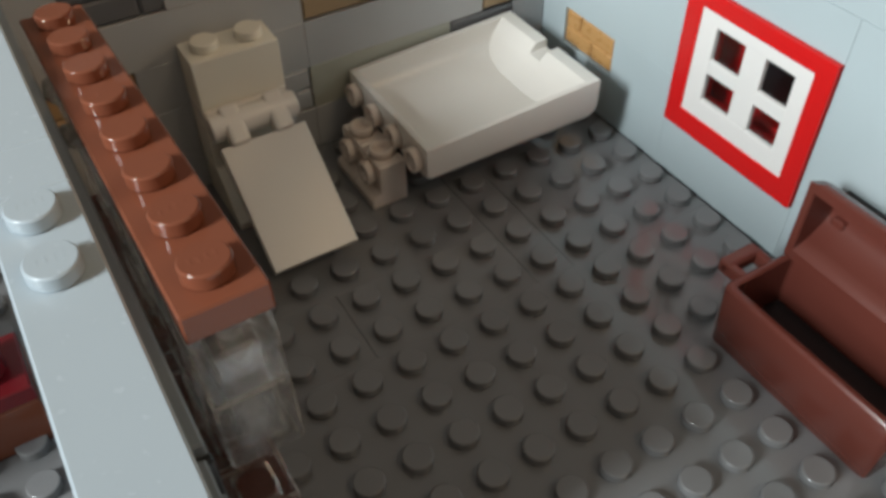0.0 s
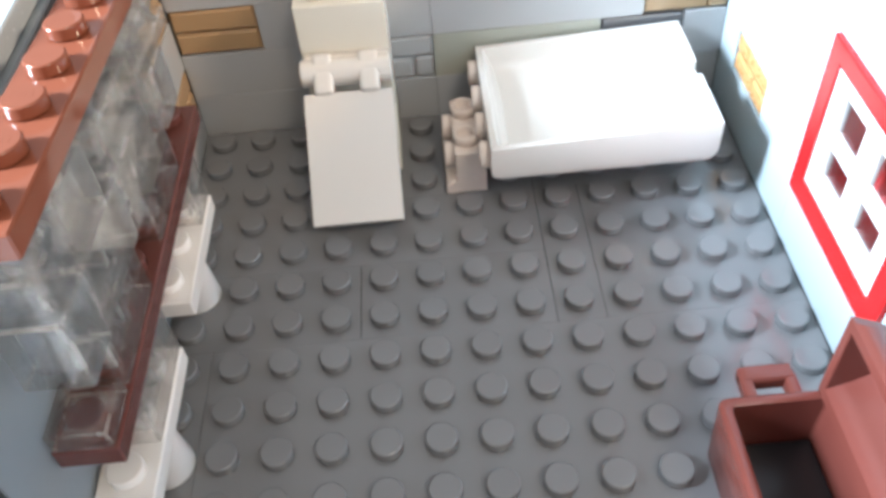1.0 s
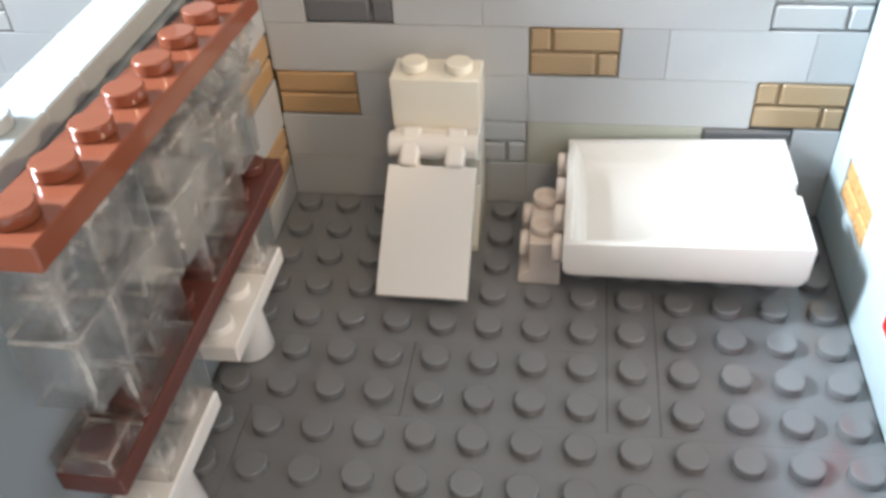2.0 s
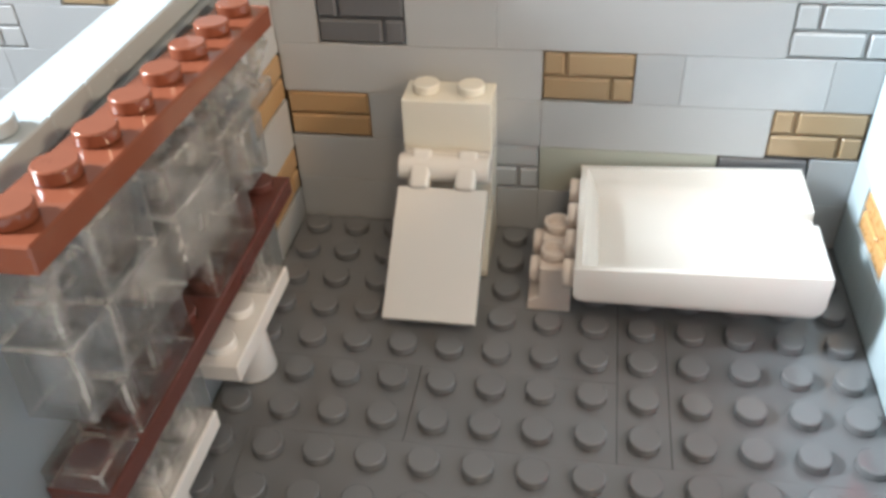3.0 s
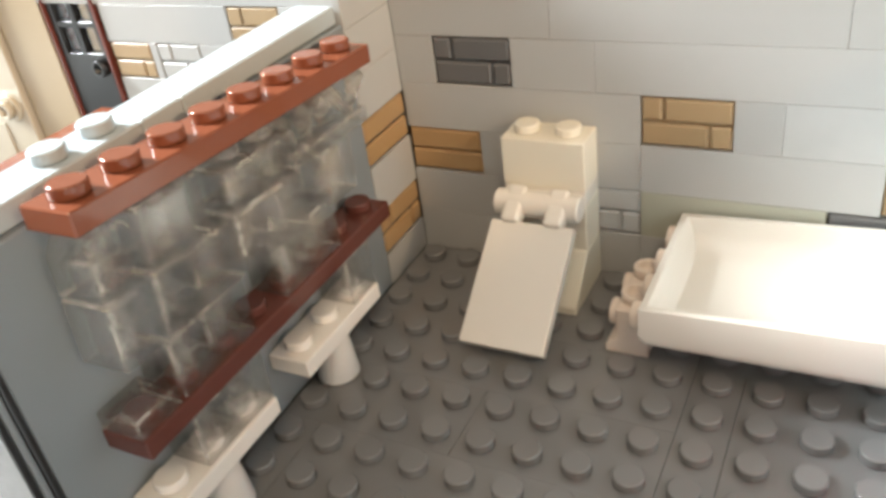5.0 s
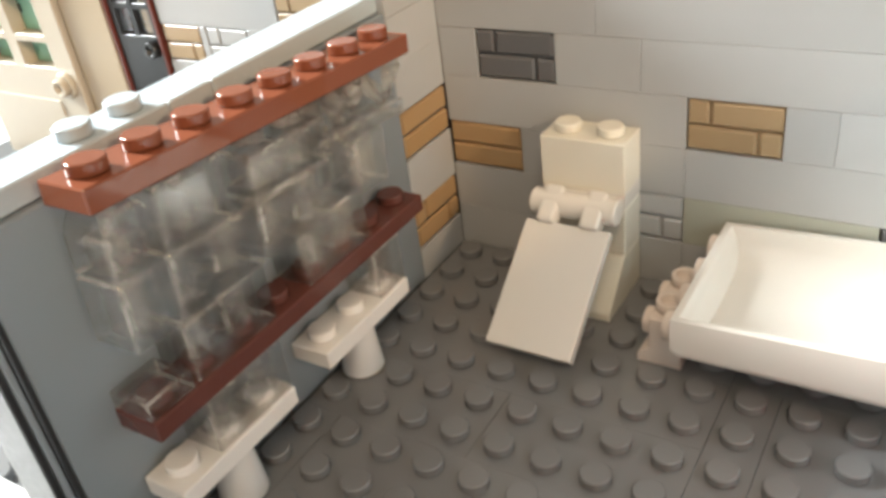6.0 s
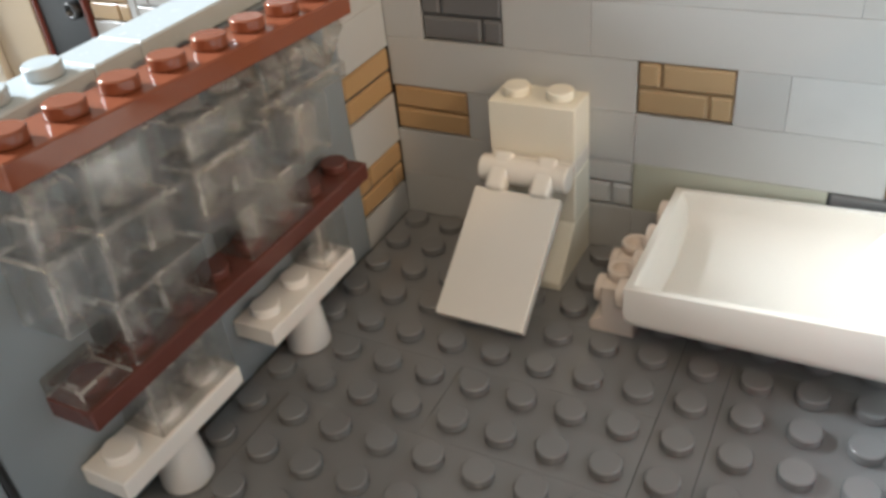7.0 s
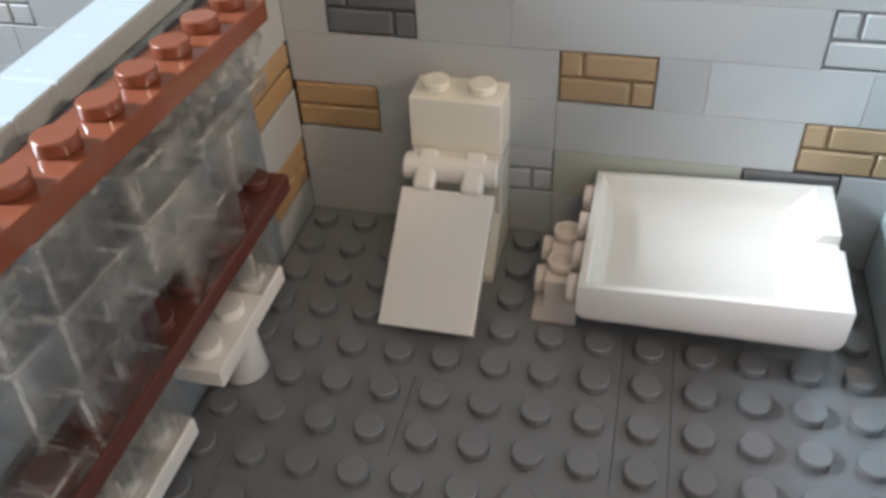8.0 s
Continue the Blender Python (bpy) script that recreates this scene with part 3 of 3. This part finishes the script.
# ---- treasure chest with its lid open ----
def chest():
    t = thing("treasure_chest", (88, -96.5, 0), "reddish-brown treasure chest with its lid open", "chest")
    bm = bmesh.new()
    x0, x1, y0, y1, z1 = 80.4, 96.0, -112.6, -80.6, 13.2

    # a moulded tub with rounded corners: outer shell, rim and inside in one skin
    def loop(inset, z, r):
        ring_of = []
        for cx, cy, turn in ((x1 - inset - r, y1 - inset - r, 0), (x0 + inset + r, y1 - inset - r, 90), (x0 + inset + r, y0 + inset + r, 180), (x1 - inset - r, y0 + inset + r, 270)):
            for k in range(5):
                a = radians(turn + 22.5 * k)
                ring_of.append(bm.verts.new((cx + r * math.cos(a), cy + r * math.sin(a), z)))
        return ring_of

    rings = [loop(0.9, 0.0, 0.9), loop(0.35, 0.7, 1.2), loop(0.0, z1 - 0.7, 1.3), loop(0.12, z1 - 0.3, 1.2), loop(0.45, z1, 1.0), loop(1.2, z1, 0.7), loop(1.5, z1 - 0.25, 0.6), loop(1.7, 1.6, 0.5)]
    for a, b in zip(rings, rings[1:]):
        for k in range(20):
            bm.faces.new((a[k], a[(k + 1) % 20], b[(k + 1) % 20], b[k])).smooth = True
    bm.faces.new(rings[0])
    bm.faces.new(rings[-1])
    body = part("body", bm, M_CHEST, t)
    body.data.set_sharp_from_angle(angle=radians(40))
    # black plate added so that the chest's shaded inside comes out dark
    part("floor_plate", box(82.2, 94.2, -110.8, -82.4, 1.65, 3.4, 0.2), M_BLACK, t, "black plate added to darken the chest's inside")
    for y, d in ((y1, 1), (y0, -1)):
        h = bmesh.new()
        a, b = sorted((y - 0.3 * d, y + 4.2 * d))
        box(84.4, 86.0, a, b, 10.2, 12.6, 0.5, 2, h)
        box(90.2, 91.8, a, b, 10.2, 12.6, 0.5, 2, h)
        a, b = sorted((y + 2.2 * d, y + 4.9 * d))
        box(84.4, 91.8, a, b, 10.1, 12.8, 0.9, 3, h)
        part("handle", h, M_CHEST, t)
    # the lid stands on edge; its curved back leans to the wall
    lid = bmesh.new()
    arc = [(93.4 + 8.8 * math.sin(math.pi * k / 10) ** 0.8, 13.25 + 15.2 * k / 10) for k in range(11)]
    inner = [(93.4 + max(0.0, 7.0 * math.sin(math.pi * k / 10) ** 0.8), 15.0 + 11.8 * k / 10) for k in range(11)]
    for ya, yb in ((-112.6, -111.2), (-82.0, -80.6)):
        prism(arc, ya, yb, 0.15, lid, "Y")
    lo = [[lid.verts.new((x, y, z)) for x, z in arc] for y in (-111.4, -81.8)]
    li = [[lid.verts.new((x, y, z)) for x, z in inner] for y in (-111.4, -81.8)]
    for g in (lo, li):
        for k in range(10):
            lid.faces.new((g[0][k], g[0][k + 1], g[1][k + 1], g[1][k])).smooth = True
    for k in (0, 10):
        lid.faces.new((lo[0][k], lo[1][k], li[1][k], li[0][k]))
    part("lid", lid, M_CHEST, t, "rounded lid standing open")
    part("latch", box(99.0, 101.4, -85.3, -82.9, 18.5, 20.2, 0.3), M_CHEST, t)
    return t


chest()

# ---- the room beyond the left wall ----
floor_far = tagged(part("floor_beyond", box(-180, -8.1, -128, 8.6, -9.6, -3.3, 0.2), M_SEAM), "dark grey studded floor of the next room", "floor", kind="structure")
for c0, c1, r0, r1 in ((-15, -8, 0, 7), (-7, -2, 0, 7), (-15, -8, 8, 15), (-7, -2, 8, 15)):
    plate = part("plate", box(8 * c0 + 0.06, 8 * c1 + 7.94, -8 * r1 - 7.94, -8 * r0 - 0.06, -3.2, 0, 0.16), M_FLOOR, floor_far)
    for c in range(c0, c1 + 1):
        for r in range(r0, r1 + 1):
            stud(plate, 8 * c + 4, -8 * r - 4, 0, M_FLOOR)
# its wall carries lower courses, 8.8 mm high
FAR = [
    [(-78, -46), (-46, -8)],
    [(-78, -62), (-62, -24), (-24, -8)],
    [(-78, -40), (-40, -8)],
    [(-78, -56), (-56, -8)],
    [(-65.5, -63.5), (-50.5, -8)],
    [(-78, -40.5), (-26.5, -8)],
    [(-98, -44), (-44, -8)],
    [(-98, -60), (-60, -8)],
]
for k, row in enumerate(FAR):
    for a, b in row:
        brick(wall_back, a, b, 0.2 + 8.8 * k, M_WALL, 8.0, 8.8)
masonry(wall_back, -40.4, 44.2, M_TAN, [((0, 9), (9, 13.8)), ((0, 4), (4, 13.8))], w=13.8, h=8.8, ease=0.2, label="tan masonry brick")
masonry(wall_back, -78, 35.4, M_TAN, [((0, 9), (9, 12.4)), ((0, 12.4),)], w=12.4, h=8.8, ease=0.2, label="tan masonry brick")
masonry(wall_back, -63.4, 35.4, M_WALL, [((0, 8), (8, 12.8)), ((0, 4), (4, 12.8))], w=12.8, h=8.8, ease=0.2)
part("wall_column", box(-115, -98.1, 0, 7.8, 0, 76.8, 0.15), M_SAND, wall_back, "plain tan column beside the black door")

tagged(part("wall_beyond_door", box(-130, -50, 34, 36, -9.68, 70, 0.2), M_TAN), "plain tan wall behind the black door", "wall", kind="structure")
porch = thing("red_post", (-97, 25, 0), "reddish-brown post standing behind the black door", "post")
part("body", box(-101, -93.5, 21, 28, -9.68, 66, 0.3), M_BROWN, porch)
door_1 = thing("door_1", (-88, -2, 0), "black door with four panes in a red frame", "door", kind="structure")
fr = bmesh.new()
box(-96.7, -96, -0.5, 6, 0, 56.6, 0.15, 1, fr)
box(-80.2, -79.1, -0.5, 6, 0, 56.6, 0.15, 1, fr)
box(-96, -80.2, -0.5, 6, 55.5, 56.6, 0.15, 1, fr)
part("door_frame", fr, M_CHEST, door_1, "dark red frame")
leaf = bmesh.new()
box(-95.9, -80.3, 0.4, 2.8, 0.2, 40.6, 0.12, 1, leaf)
for x in (-95.9, -89.0, -82.1):
    box(x, x + 1.8, 0.4, 2.8, 40.4, 55.4, 0.12, 1, leaf)
for z in (47.0, 53.8):
    box(-95.8, -80.4, 0.5, 2.7, z, z + 1.5, 0.12, 1, leaf)
leaf = part("door_leaf", leaf, M_BLACK, door_1)
for x0, x1 in ((-94.0, -89.1), (-87.1, -82.2)):
    for z0, z1 in ((40.7, 46.9), (48.6, 53.7)):
        part("pane", box(x0, x1, 1.3, 1.8, z0, z1, 0), M_PANE, leaf)
knob = tube(2.1, 1.2, 1.9)
knob.transform(Matrix.Translation((-83.2, 0.35, 37.4)) @ Matrix.Rotation(radians(-90), 4, "Z"))
part("door_knob", knob, M_BLACK, leaf, "round black ring knob")


# ---- cream door at the end of the next room, with a mint box behind its panes ----
def cream_door():
    d = thing("door_2", (-138, -1, 0), "cream panelled door with four small panes and a round knob", "door", kind="structure")
    bm = bmesh.new()
    box(-162, -116, -1.5, 3.0, 0, 29.5, 0.12, 1, bm)
    box(-162, -116, -1.5, 3.0, 48.5, 62, 0.12, 1, bm)
    for x0, x1 in ((-162, -155), (-142, -137.5), (-124.2, -116)):
        box(x0, x1, -1.45, 2.95, 29.3, 48.7, 0.12, 1, bm)
    box(-155.2, -124, -1.4, 2.9, 36.6, 38.6, 0.12, 1, bm)
    leaf = part("door_leaf", bm, M_CREAM, d)
    knob_ring = tube(2.6, 1.5, 2.2)
    knob_ring.transform(Matrix.Translation((-121.5, -2.4, 25.0)) @ Matrix.Rotation(radians(-90), 4, "Z"))
    part("door_knob", knob_ring, M_CREAM, leaf)
    part("knob_plate", rod(3.8, 1.2, 0.3, 28, None, "Y", (-121.5, -2.6, 25.0)), M_CREAM, leaf)
    part("lower_panel", box(-158, -127, -1.9, -1.2, 3, 20, 0.25, 2), M_CREAM, leaf)


cream_door()
mint = thing("mint_box", (-146, 6, -3), "mint green box with dark slots standing behind the door panes", "box")
part("body", box(-162, -131, 3.3, 7.6, -3.25, 52, 0.4), M_MINT, mint)
for k in range(3):
    part("slot", box(-150 + 5 * k, -147 + 5 * k, 3.0, 3.6, 42 + 0.6 * k, 45.5, 0.1), M_BLACK, mint)
red_strip = thing("red_post", (-127, 6, -3), "dark red post beside the mint box", "post")
part("body", box(-130.8, -123, 3.4, 7.6, -3.25, 54, 0.3), M_BROWN, red_strip)


# ---- things in the next room beside the wall ----
def cabinet():
    c = thing("cabinet", (-62, -34, 0), "grey brick cabinet with a reddish-brown top", "cabinet")
    part("body", box(-67.5, -58.5, -51, -17, 0, 31.9, 0.3), M_WALL, c)
    part("top", box(-68.5, -57, -52, -16, 32.0, 35.2, 0.25), M_BROWN, c, "reddish-brown plate top")


cabinet()


def lever():
    c = thing("lever_stand", (-20, -36, 0), "dark red lever base with pale yellow bar on brown block", "lever")
    part("block", box(-27.9, -16.1, -43.9, -32.1, 0, 9.6, 0.25), M_BROWN, c)
    part("plate", box(-27.9, -16.1, -43.9, -32.1, 9.6, 12.8, 0.25), M_MAROON, c)
    part("collar", rod(3.8, 7.0, 0.4, 24, None, "Z", (-22, -38, 12.8)), M_MAROON, c)
    part("bar", rod(1.6, 16.0, 0.3, 16, None, "Z", (-22, -38, 19.6)), M_BAR, c, "pale yellow bar")


lever()


white_tile = thing("white_tile", (-36, -110, 0), "smooth white tile lying on the studs beyond the doorway", "tile")
part("slab", box(-60, -12, -127.9, -93.5, 1.7, 4.9, 0.3), M_WHITE, white_tile)
